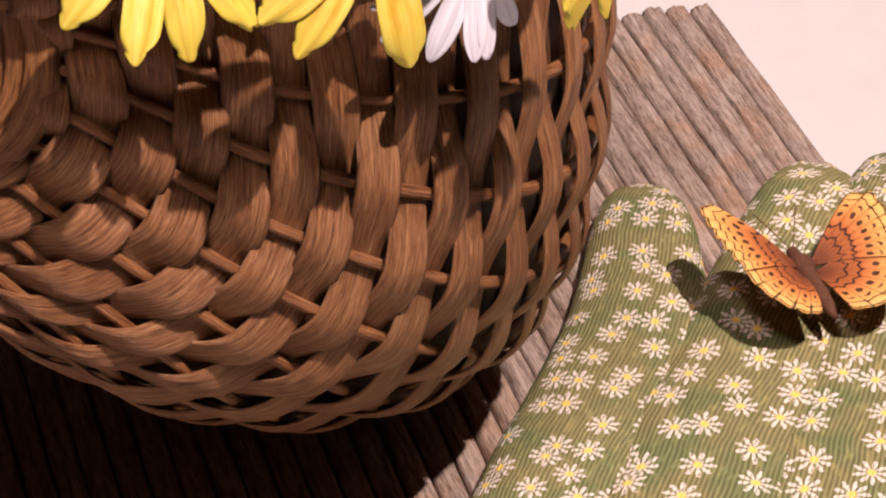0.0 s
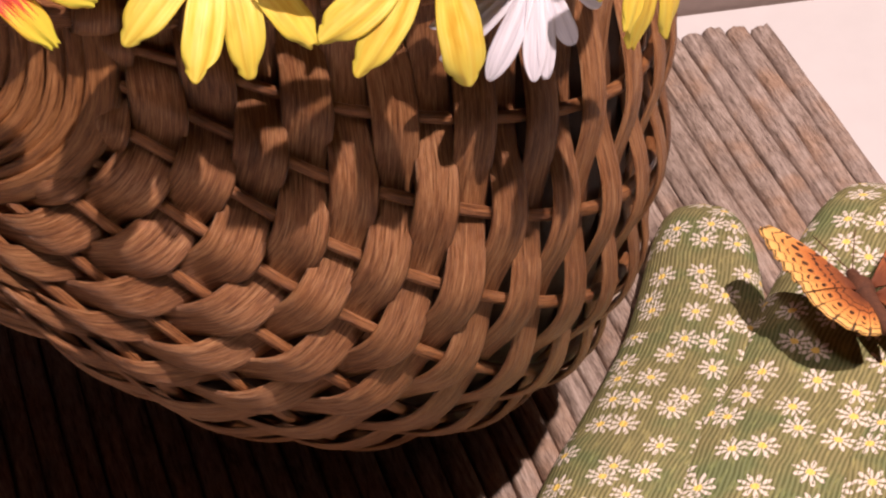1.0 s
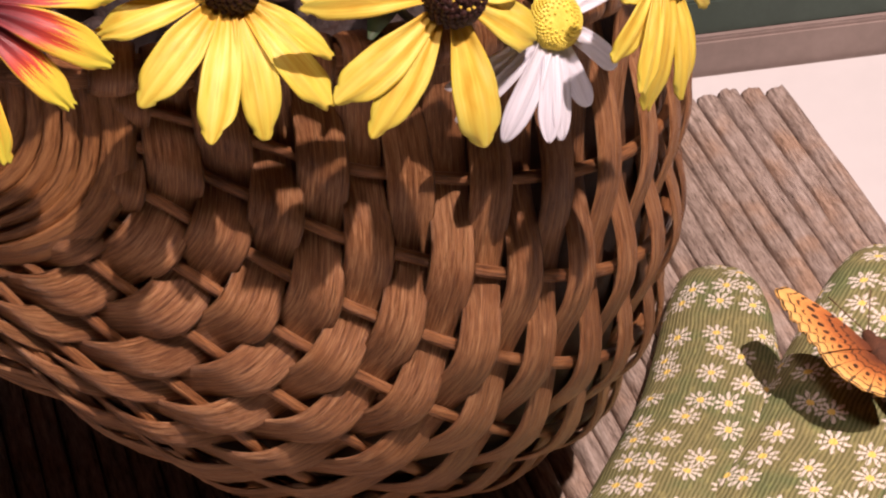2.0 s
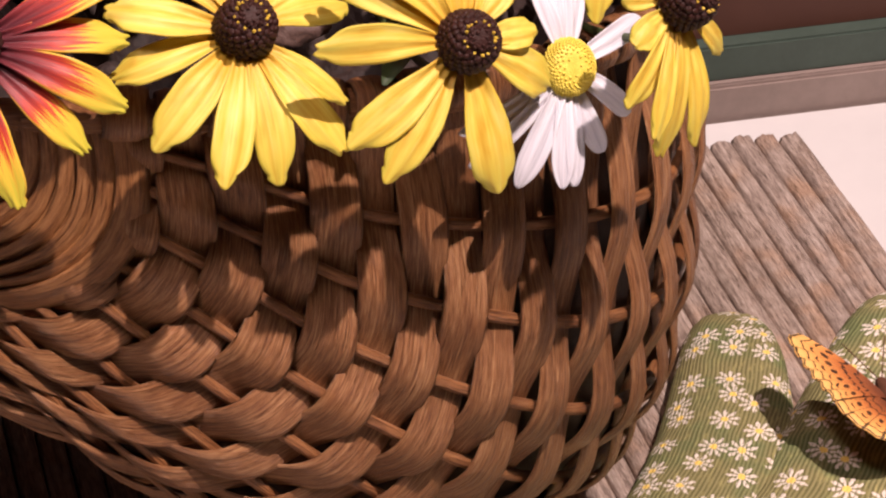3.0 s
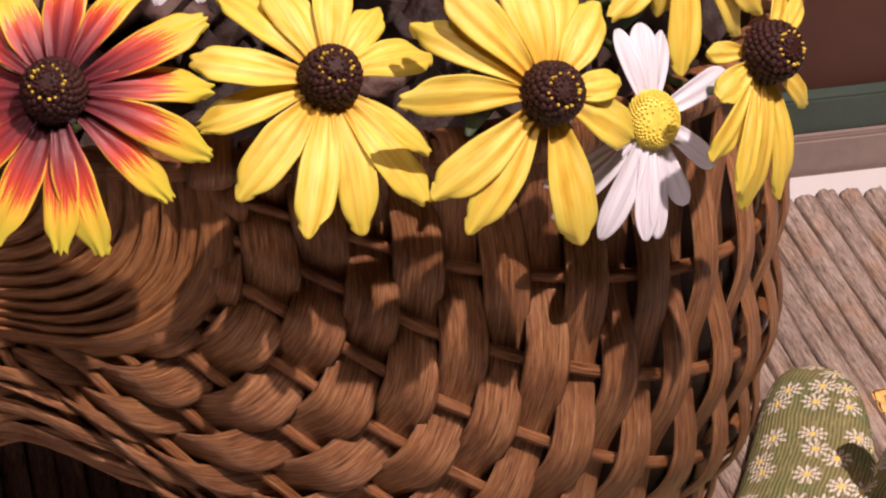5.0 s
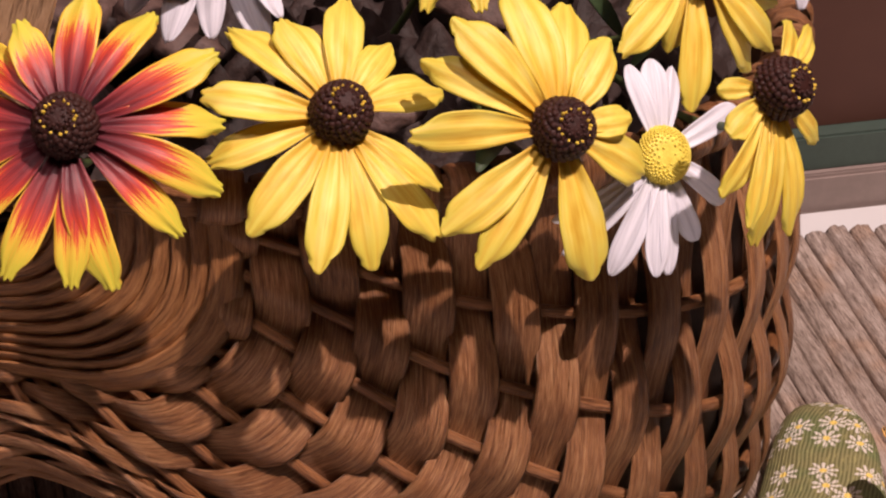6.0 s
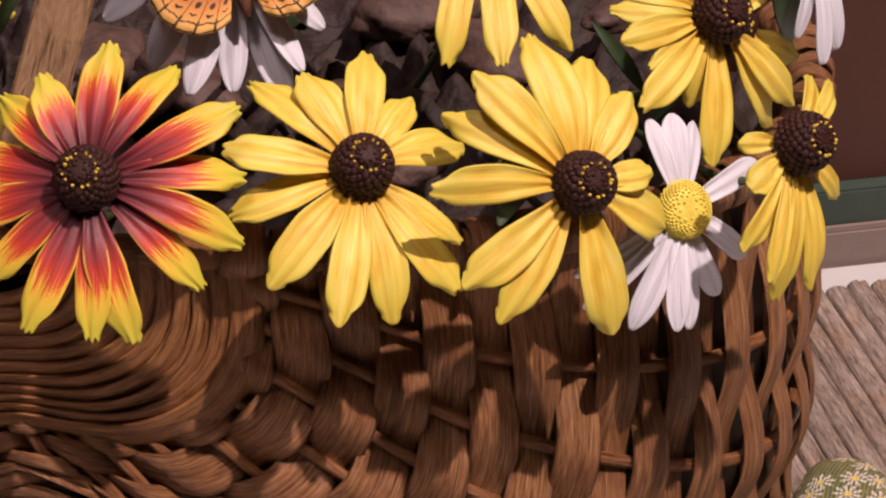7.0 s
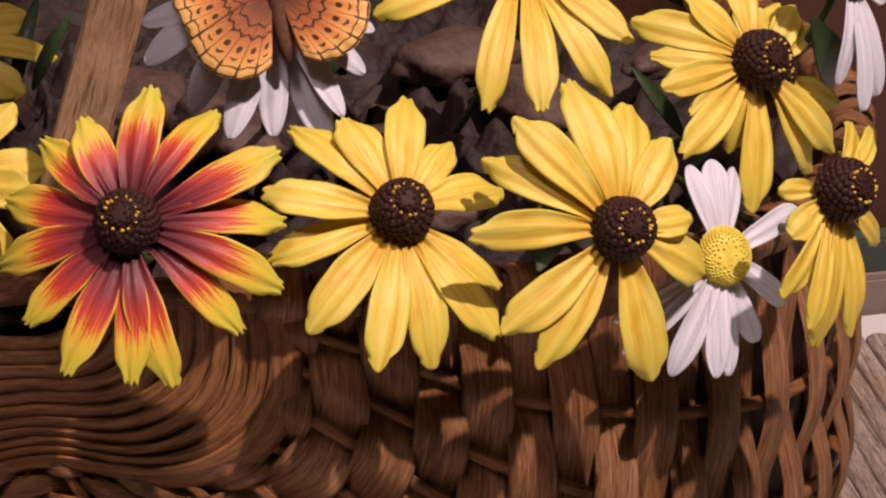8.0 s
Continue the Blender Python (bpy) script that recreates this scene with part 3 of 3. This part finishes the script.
def flower(kind, place, normal, label, petals, seed):
    """A flower head facing normal, with its petals (angle, length, width in mm) and a stem down to the soil."""
    z = Vector(normal).normalized()
    side = Matrix.Rotation(radians(6.2), 3, "Z") @ Vector((1, 0, 0))
    x = (side - z * side.dot(z)).normalized()
    y = z.cross(x)
    m = Matrix((x, y, z)).transposed().to_4x4()
    m.translation = Vector(place)
    white = kind == "white"
    head = thing("daisy" if white else "coneflower", m, label, "flower", "flowers in the basket")
    for i, (a, length, width) in enumerate(petals):
        layer = -0.0006 * (i % 3)
        me = petal_mesh(length / 1000 - 0.004, width / 1000, kind, seed + i)
        part("petal", me, head, "", pose(0, 0, layer - 0.0008, 0, 0, a - 90) @ pose(0, 0.004, 0))
    if white:
        tagged(part("floret_mass", DISC_FLORETS, part("disc", DISC, head, "bumpy yellow disc")), kind="stuff")
    else:
        cone = part("cone", CONE, head, "dark brown domed cone")
        tagged(part("floret_mass", FLORETS, cone), kind="stuff")
        tagged(part("pollen", POLLEN_DOTS, cone, "ring of yellow pollen dots"), kind="stuff")
        part("cone_tip", TIP, cone)
    # stem: from the back of the head into the soil
    inv = m.inverted()
    mid = BASKET @ Vector((0, B, 0))
    foot = Vector(place).lerp(Vector((mid.x + (place[0] - mid.x) * 0.75, mid.y, 0)), 0.75)
    foot.z = 0.205
    p0, p1 = Vector(place) - z * 0.004, Vector(place) - z * 0.008 - Vector((0, 0, 0.022))
    path = []
    for k in range(13):
        t = k / 12
        q = p0 * (1 - t) ** 2 + p1 * 2 * t * (1 - t) + foot * t * t
        path.append(inv @ q)
    v, f, uv = tube(path, 0.0012, 8)
    part("stem", mesh_of("stem", v, f, STEM, uv), head, "thin green stem")
    return head


def leaf(head, base, tip, width):
    """A dark pointed leaf of that flower's stalk, from base to tip."""
    base, tip = Vector(base), Vector(tip)
    d = tip - base
    sd = d.cross(Vector((0.1, -0.8, 0.6))).normalized()
    up = sd.cross(d).normalized()
    inv = head.matrix_world.inverted()
    top, n = [], 12
    for i in range(n):
        t = i / (n - 1)
        w = width * (math.sin(math.pi * min(1, 0.06 + t * 0.92)) ** 0.8) * 0.5
        for u in (-1, -0.5, 0, 0.5, 1):
            p = base + d * t + sd * (u * w) + up * (0.12 * d.length * math.sin(math.pi * t) + 0.25 * w * u * u)
            top.append(inv @ p)
    k = len(top)
    low = [p - Vector((0, 0, 0.0005)) for p in top]
    part("leaf", mesh_of("leaf", top + low, grid_faces(n, 5) + [tuple(reversed(q)) for q in grid_faces(n, 5, off=k)], LEAF), head, "dark green pointed leaf")


bloom_a = flower("red", (-0.1335, 0.5392, 0.2510), (-0.005, -0.695, 0.719), "black-centred coneflower with red petals tipped yellow",
       [(84.6, 36.3, 10.8), (61.3, 36.7, 9.6), (22.7, 40.5, 10.4), (5.5, 36.8, 9.3), (-20.4, 38.8, 9.5), (-41.8, 36.1, 8.5), (-81.3, 39.8, 9.6), (-85.4, 39.0, 8.6), (-109.8, 39.4, 9.6), (-138.6, 34.4, 9.0), (-168.9, 35.5, 10.0), (164.3, 35.4, 10.3), (134.3, 33.6, 8.8), (115.0, 30.5, 9.6)], 100)
bloom_b = flower("yellow", (-0.0712, 0.5636, 0.2417), (0.306, -0.549, 0.778), "yellow coneflower with a dark brown cone",
       [(86.3, 34.6, 10.7), (112.8, 30.0, 11.7), (133.3, 37.1, 9.8), (175.8, 34.9, 10.8), (-159.2, 34.1, 9.5), (-125.6, 38.0, 11.0), (-96.1, 41.7, 10.6), (-73.3, 38.7, 10.0), (-53.8, 38.9, 10.8), (28.0, 31.7, 10.0), (58.9, 26.9, 8.9), (-33.4, 31.0, 7.3)], 200)
bloom_c = flower("yellow", (-0.0171, 0.5633, 0.2391), (0.441, -0.718, 0.539), "yellow coneflower with a dark brown cone",
       [(98.1, 39.2, 13.3), (132.7, 37.9, 11.4), (149.9, 36.1, 9.3), (-180.5, 40.3, 9.6), (-137.4, 39.7, 11.0), (-121.1, 40.1, 9.8), (-77.8, 38.3, 13.8), (-19.3, 28.5, 11.4), (8.0, 21.1, 8.0), (51.9, 28.6, 9.8), (75.4, 33.5, 12.3)], 300)
bloom_d = flower("white", (0.0086, 0.5832, 0.2207), (0.467, -0.713, 0.524), "white daisy with a yellow centre",
       [(109.7, 24.5, 5.9), (93.3, 25.1, 6.9), (27.5, 30.3, 6.7), (-29.3, 22.3, 7.0), (-70.1, 23.9, 5.9), (-86.8, 30.4, 6.3), (-116.1, 33.2, 7.0), (-133.1, 35.2, 5.2), (-145.9, 32.2, 4.5), (-142.3, 16.7, 5.1), (-100.0, 31.0, 6.4), (76.0, 24.0, 5.6)], 400)
bloom_e = flower("yellow", (0.0358, 0.5795, 0.2424), (0.700, -0.534, 0.474), "yellow coneflower seen from the side, with a dark cone",
       [(58.3, 22.5, 8.2), (38.5, 29.2, 5.5), (-179.4, 15.7, 5.5), (-143.3, 19.4, 8.1), (-117.1, 31.5, 7.4), (-107.5, 36.8, 7.6), (-90.9, 38.5, 7.0), (-71.2, 36.8, 7.5), (-29.0, 23.7, 5.8)], 500)
bloom_f = flower("yellow", (0.0161, 0.6255, 0.2550), (0.578, -0.628, 0.521), "yellow coneflower with a dark brown cone",
       [(160.9, 33.3, 9.1), (141.6, 26.0, 9.0), (96.7, 24.1, 9.7), (-164.1, 30.5, 8.5), (-131.3, 36.8, 9.5), (-91.6, 39.7, 10.3), (-44.3, 36.7, 12.0), (-40.1, 36.2, 8.7), (-141.7, 26.1, 6.0), (-106.8, 24.5, 7.1)], 600)
bloom_g = flower("white", (-0.1107, 0.6230, 0.2749), (0.081, -0.575, 0.814), "white daisy under the resting butterfly",
       [(-165.6, 34.4, 6.7), (-155.1, 37.2, 8.3), (-126.2, 38.0, 8.3), (-99.7, 42.3, 8.6), (-86.9, 39.0, 7.9), (-71.9, 42.4, 9.1), (-64.9, 40.6, 6.5), (-47.2, 34.8, 6.5), (-21.9, 29.8, 6.6), (61, 25.2, 8.1), (93, 23.8, 8.1), (130, 26.8, 8.1)], 700)
bloom_h = flower("yellow", (-0.0460, 0.6419, 0.2755), (0.163, -0.469, 0.868), "yellow coneflower on a tall stem",
       [(-107.7, 45.7, 8.7), (-82.0, 46.1, 9.4), (-59.7, 43.7, 8.6), (-41.2, 37.5, 8.8), (-155.0, 41.8, 9.7), (63, 28.3, 11.2), (98, 26.2, 11.2), (143, 31.1, 11.2)], 800)
bloom_k = flower("white", (0.0415, 0.6669, 0.2623), (0.657, -0.538, 0.528), "white daisy hanging over the rim",
       [(-87.9, 30.1, 6.0), (-76.0, 37.6, 6.3), (-65.1, 34.8, 6.5), (-20, 16.1, 6.8), (58, 16.3, 7.1), (108, 17.3, 7.1), (158, 15.1, 7.1)], 900)
bloom_m = flower("yellow", (0.0191, 0.6583, 0.2356), (0.425, -0.757, 0.496), "yellow coneflower hidden behind the others",
       [(-21.7, 27.6, 8.4), (67.7, 22.1, 8.3), (168.0, 31.7, 7.2), (40.3, 21.1, 7.1), (60, 22, 9), (100, 20, 9)], 1000)
flower("yellow", (-0.1865, 0.5679, 0.2446), (-0.221, -0.655, 0.722), "yellow coneflower half hidden behind the red one",
       [(8, 25.5, 10.6), (-11, 23.5, 9.9), (-54, 24.0, 9.9), (-90, 28.4, 10.6), (-132, 27.7, 10.6), (-168, 25.1, 10.6), (153, 29.1, 10.6), (114, 30.9, 10.6), (86, 31.3, 10.6), (50, 26.9, 10.6)], 1100)
bloom_j = flower("yellow", (-0.2095, 0.6426, 0.2473), (0.168, -0.479, 0.862), "yellow coneflower among the stems",
       [(3, 34.2, 8.6), (-28, 29.3, 9.3), (-65, 29.1, 10.9), (-98, 34.8, 10.9), (-130, 34.4, 10.9), (-166, 29.1, 10.9), (146, 26.5, 10.9), (100, 27.2, 10.9), (66, 30.5, 10.9), (32, 33.4, 10.9)], 1200)
leaf(bloom_h, (-0.0291, 0.6156, 0.2273), (-0.0371, 0.5624, 0.2273), 0.0127)
leaf(bloom_f, (-0.0026, 0.6492, 0.2203), (-0.0168, 0.6483, 0.2413), 0.0042)
leaf(bloom_f, (0.0113, 0.6581, 0.2230), (-0.0001, 0.6271, 0.2217), 0.0050)
leaf(bloom_k, (0.0394, 0.6692, 0.2267), (0.0318, 0.6598, 0.2519), 0.0095)
leaf(bloom_j, (-0.1838, 0.6477, 0.2313), (-0.1710, 0.6509, 0.2543), 0.0040)
leaf(bloom_j, (-0.1899, 0.6439, 0.2260), (-0.1853, 0.6703, 0.2503), 0.0045)
leaf(bloom_g, (-0.1038, 0.6469, 0.2351), (-0.0918, 0.6567, 0.2496), 0.0067)

# ---- butterflies ----


def wing_mesh(reach, a0, a1, cells, shape):
    """A wing as a fan from its root; reach(angle) in metres; slight camber and a thin edge."""
    nr, na = 12, 26
    top, uvs = [], []
    for i in range(nr):
        q = i / (nr - 1)
        for k in range(na):
            t = k / (na - 1)
            a = radians(a0 + (a1 - a0) * t)
            r = reach * shape(t) * (0.03 + 0.97 * q)
            top.append(Vector((r * math.cos(a), r * math.sin(a), 0.0016 * math.sin(q * 2.6) + 0.0004 * math.sin(t * cells * math.pi * 2) * q)))
            uvs.append((q, t * cells))
    n = len(top)
    verts = top + [p - Vector((0, 0, 0.0005)) for p in top]
    faces = grid_faces(nr, na) + [tuple(reversed(q)) for q in grid_faces(nr, na, off=n)]
    rim = list(range(na)) + [i * na + na - 1 for i in range(1, nr)] + [(nr - 1) * na + k for k in range(na - 2, -1, -1)] + [i * na for i in range(nr - 2, 0, -1)]
    for a, b in zip(rim, rim[1:] + rim[:1]):
        faces.append((b, a, a + n, b + n))
    return mesh_of("wing", verts, faces, WING, uvs + uvs)


def hind_shape(t):
    return (0.56 + 0.44 * math.sin(math.pi * (0.06 + 0.88 * t)) ** 0.65) * (1 + 0.012 * math.sin(t * 44))


FORE = wing_mesh(0.037, 46, -24, 7.0, lambda t: (0.72 + 0.28 * (1 - t) - 0.08 * math.sin(math.pi * t) + 0.01 * math.sin(t * 40)) * (1 - 0.22 * (1 - min(1.0, t / 0.22)) ** 2))
HIND = wing_mesh(0.0275, 8, -80, 7.0, hind_shape)


def butterfly(m, lift_left, lift_right, label):
    """Head towards +y, back upwards; each pair of wings raised by its own angle."""
    bug = thing("butterfly", m, label, "butterfly")
    prof = [(-0.019, 0.0006), (-0.014, 0.0017), (-0.006, 0.0022), (0.0, 0.0022), (0.002, 0.0028), (0.006, 0.0030), (0.0095, 0.0016), (0.0105, 0.0017), (0.0125, 0.0014), (0.0135, 0.0004)]
    rings = [[Vector((1.25 * r * math.cos(2 * math.pi * k / 10), y, 1.25 * r * math.sin(2 * math.pi * k / 10))) for k in range(10)] for y, r in prof]
    v, f = loft(rings)
    part("body", mesh_of("body", v, f, BODY), bug, "furry brown body")
    for sgn, lift in ((1, lift_right), (-1, lift_left)):
        roll = pose(sgn * 0.0012, 0.003, 0.0015, 0, -lift, 0)
        if sgn < 0:
            roll = Matrix.Diagonal((-1, 1, 1, 1)) @ pose(0.0012, 0.003, 0.0015, 0, -lift, 0)
        part("hind_wing", HIND, bug, "orange hind wing with black spots", roll @ pose(0, -0.003, -0.0004))
        part("fore_wing", FORE, bug, "orange fore wing with black bars", roll)
        path = [Vector((sgn * (0.0006 + 0.006 * t), 0.013 + 0.013 * t, 0.001 + 0.004 * t)) for t in (0, 0.3, 0.6, 1.0)]
        v, f, uv = tube(path, 0.00018, 5)
        part("antenna", mesh_of("antenna", v, f, BODY, uv), bug)
        for k in range(2):
            path = [Vector((0, 0.004 + 0.003 * k, -0.001)), Vector((sgn * 0.004, 0.005 + 0.004 * k, -0.002)), Vector((sgn * 0.006, 0.006 + 0.005 * k, -0.0065))]
            v, f, uv = tube(path, 0.00022, 5)
            part("leg", mesh_of("leg", v, f, BODY, uv), bug)
    return bug


butterfly(pose(0.1184, 0.6826, 0.0365, 1, -1, 17) @ Matrix.Scale(1.14, 4), 28, 12, "orange butterfly with black spots resting on the glove")
butterfly(pose(-0.1070, 0.6108, 0.2775, 50, 0, 2) @ pose(0, 0, 0, 0, 0, 13) @ Matrix.Scale(0.9, 4), 8, 8, "orange butterfly with black spots resting on a daisy")


# ---- the glove: soft flattened fingers lying side by side ----
glove = thing("gardening_glove", pose(0, 0, 0), "green corded gardening glove printed with white daisies", "glove")


def finger(name, pts, widths, tall, seed, shift, print_scale=1.0):
    """A padded finger along plan points, round at its end; uvs in metres."""
    n = 34
    rings, uvs, run, last = [], [], 0.0, None
    r = random.Random(seed)
    for i in range(n + 1):
        t = i / n
        k = t * (len(pts) - 1)
        i0 = min(int(k), len(pts) - 2)
        u = k - i0

        def cat(seq):
            q = [seq[max(i0 - 1, 0)], seq[i0], seq[i0 + 1], seq[min(i0 + 2, len(seq) - 1)]]
            return 0.5 * (2 * q[1] + (q[2] - q[0]) * u + (2 * q[0] - 5 * q[1] + 4 * q[2] - q[3]) * u * u + (3 * q[1] - q[0] - 3 * q[2] + q[3]) * u ** 3)
        c = Vector((cat([p[0] for p in pts]), cat([p[1] for p in pts]), 0))
        w = cat(widths)
        h = tall
        end = 1 - t
        if end < 0.16:
            e = math.sqrt(max(0.0, 1 - ((0.16 - end) / 0.16) ** 2))
            w, h = w * max(e, 0.02), h * max(0.25 + 0.75 * e, 0.02)
        d = Vector((pts[i0 + 1][0] - pts[i0][0], pts[i0 + 1][1] - pts[i0][1], 0)).normalized()
        sd = Vector((d.y, -d.x, 0))
        if last is not None:
            run += (c - last).length
        last = c
        ring, arc, lastp = [], 0.0, None
        for q in range(28):
            a = math.pi * (1.12 - 1.24 * q / 21) if q <= 21 else None
            if a is not None:
                ca, sa = math.cos(a), math.sin(a)
                off = math.copysign(abs(ca) ** 0.7, ca)
                z = h * (math.copysign(abs(sa) ** 0.6, sa) * 0.62 + 0.38)
                p = c + sd * (off * w) + Vector((0, 0, z))
                wr = 0.0014 * noise.noise(Vector((p.x * 55, p.y * 30, seed))) + 0.0007 * noise.noise(Vector((p.x * 160, p.y * 90, seed + 5)))
                p.z += wr * (0.3 + max(0, sa))
            else:
                p = c + sd * (w * 0.9 * (1 - 2 * (q - 21) / 7) * 0.9) + Vector((0, 0, 0.012))
                p.z = 0.010
            p.z = max(p.z, 0.0093)
            if lastp is not None:
                arc += (p - lastp).length
            lastp = p
            ring.append(p)
            uvs.append(((arc + shift) * print_scale, run * print_scale))
        rings.append(ring)
    v, f = loft(rings)
    return part(name, mesh_of(name, v, f, GLOVE, uvs), glove)


finger("thumb", [(0.008, 0.50), (0.037, 0.60), (0.063, 0.68), (0.071, 0.767)], [0.030, 0.028, 0.0245, 0.0155], 0.024, 1, 0.0, 1.12)
finger("finger", [(0.05, 0.50), (0.078, 0.60), (0.107, 0.68), (0.136, 0.779)], [0.034, 0.032, 0.0285, 0.0165], 0.026, 2, 0.31)
finger("finger", [(0.10, 0.50), (0.122, 0.60), (0.146, 0.68), (0.166, 0.787)], [0.034, 0.030, 0.028, 0.018], 0.025, 3, 0.67)
finger("finger", [(0.15, 0.50), (0.172, 0.60), (0.192, 0.68), (0.204, 0.755)], [0.034, 0.030, 0.026, 0.018], 0.024, 4, 0.93)


# ---- the mat of weathered sticks, pieces last ----
MAT = pose(0.1045, 0.900, 0, 0, 0, 17.4)   # right far corner; x right along the end, y away
mat_base = thing("stick_mat", MAT, "mat of weathered grey wooden sticks lying side by side", "mat")
PITCH = 0.0094


def plank_mesh(seed):
    r = random.Random(seed)
    n, L = 60, 0.36
    prof = [(-0.5, 0.0), (-0.5, 0.62)] + [(q / 10, (1 - abs(q / 5) ** 3.2 * 0.22)) for q in (-4.5, -3.6, -2.7, -1.8, -0.9, 0, 0.9, 1.8, 2.7, 3.6, 4.5)] + [(0.5, 0.62), (0.5, 0.0)]
    rings = []
    for i in range(n):
        y = -L * (i / (n - 1)) ** 1.3
        end = 0.86 if i == 0 else 1.0
        w = PITCH * 0.955 * (1 + 0.02 * noise.noise(Vector((y * 30, seed, 1))))
        x0 = 0.0004 * noise.noise(Vector((y * 18, seed, 4)))
        rings.append([Vector((x0 + px * w * end, y - (0.0025 * (abs(px) * 2) ** 2 if i == 0 else 0), pz * 0.0088 * (end if pz > 0.5 else 1) + (0.0003 * noise.noise(Vector((y * 60, px * 4, seed))) + 0.0011 * noise.noise(Vector((y * 26 + px * 5, px * 9, seed + 7))) if pz > 0.7 else 0))) for px, pz in prof])
    v, f = loft(rings)
    return mesh_of("plank", v, f, PLANK)


PLANKS = [plank_mesh(i) for i in range(6)]
rng = random.Random(8)
for i in range(58):
    ob = part("plank", PLANKS[i % 6], mat_base, "", pose(-PITCH * (i + 0.5), rng.uniform(-0.004, 0.001) + PITCH * (i + 0.5) * 0.055, rng.uniform(-0.0003, 0.0004), 0, rng.uniform(-2, 2), 0))
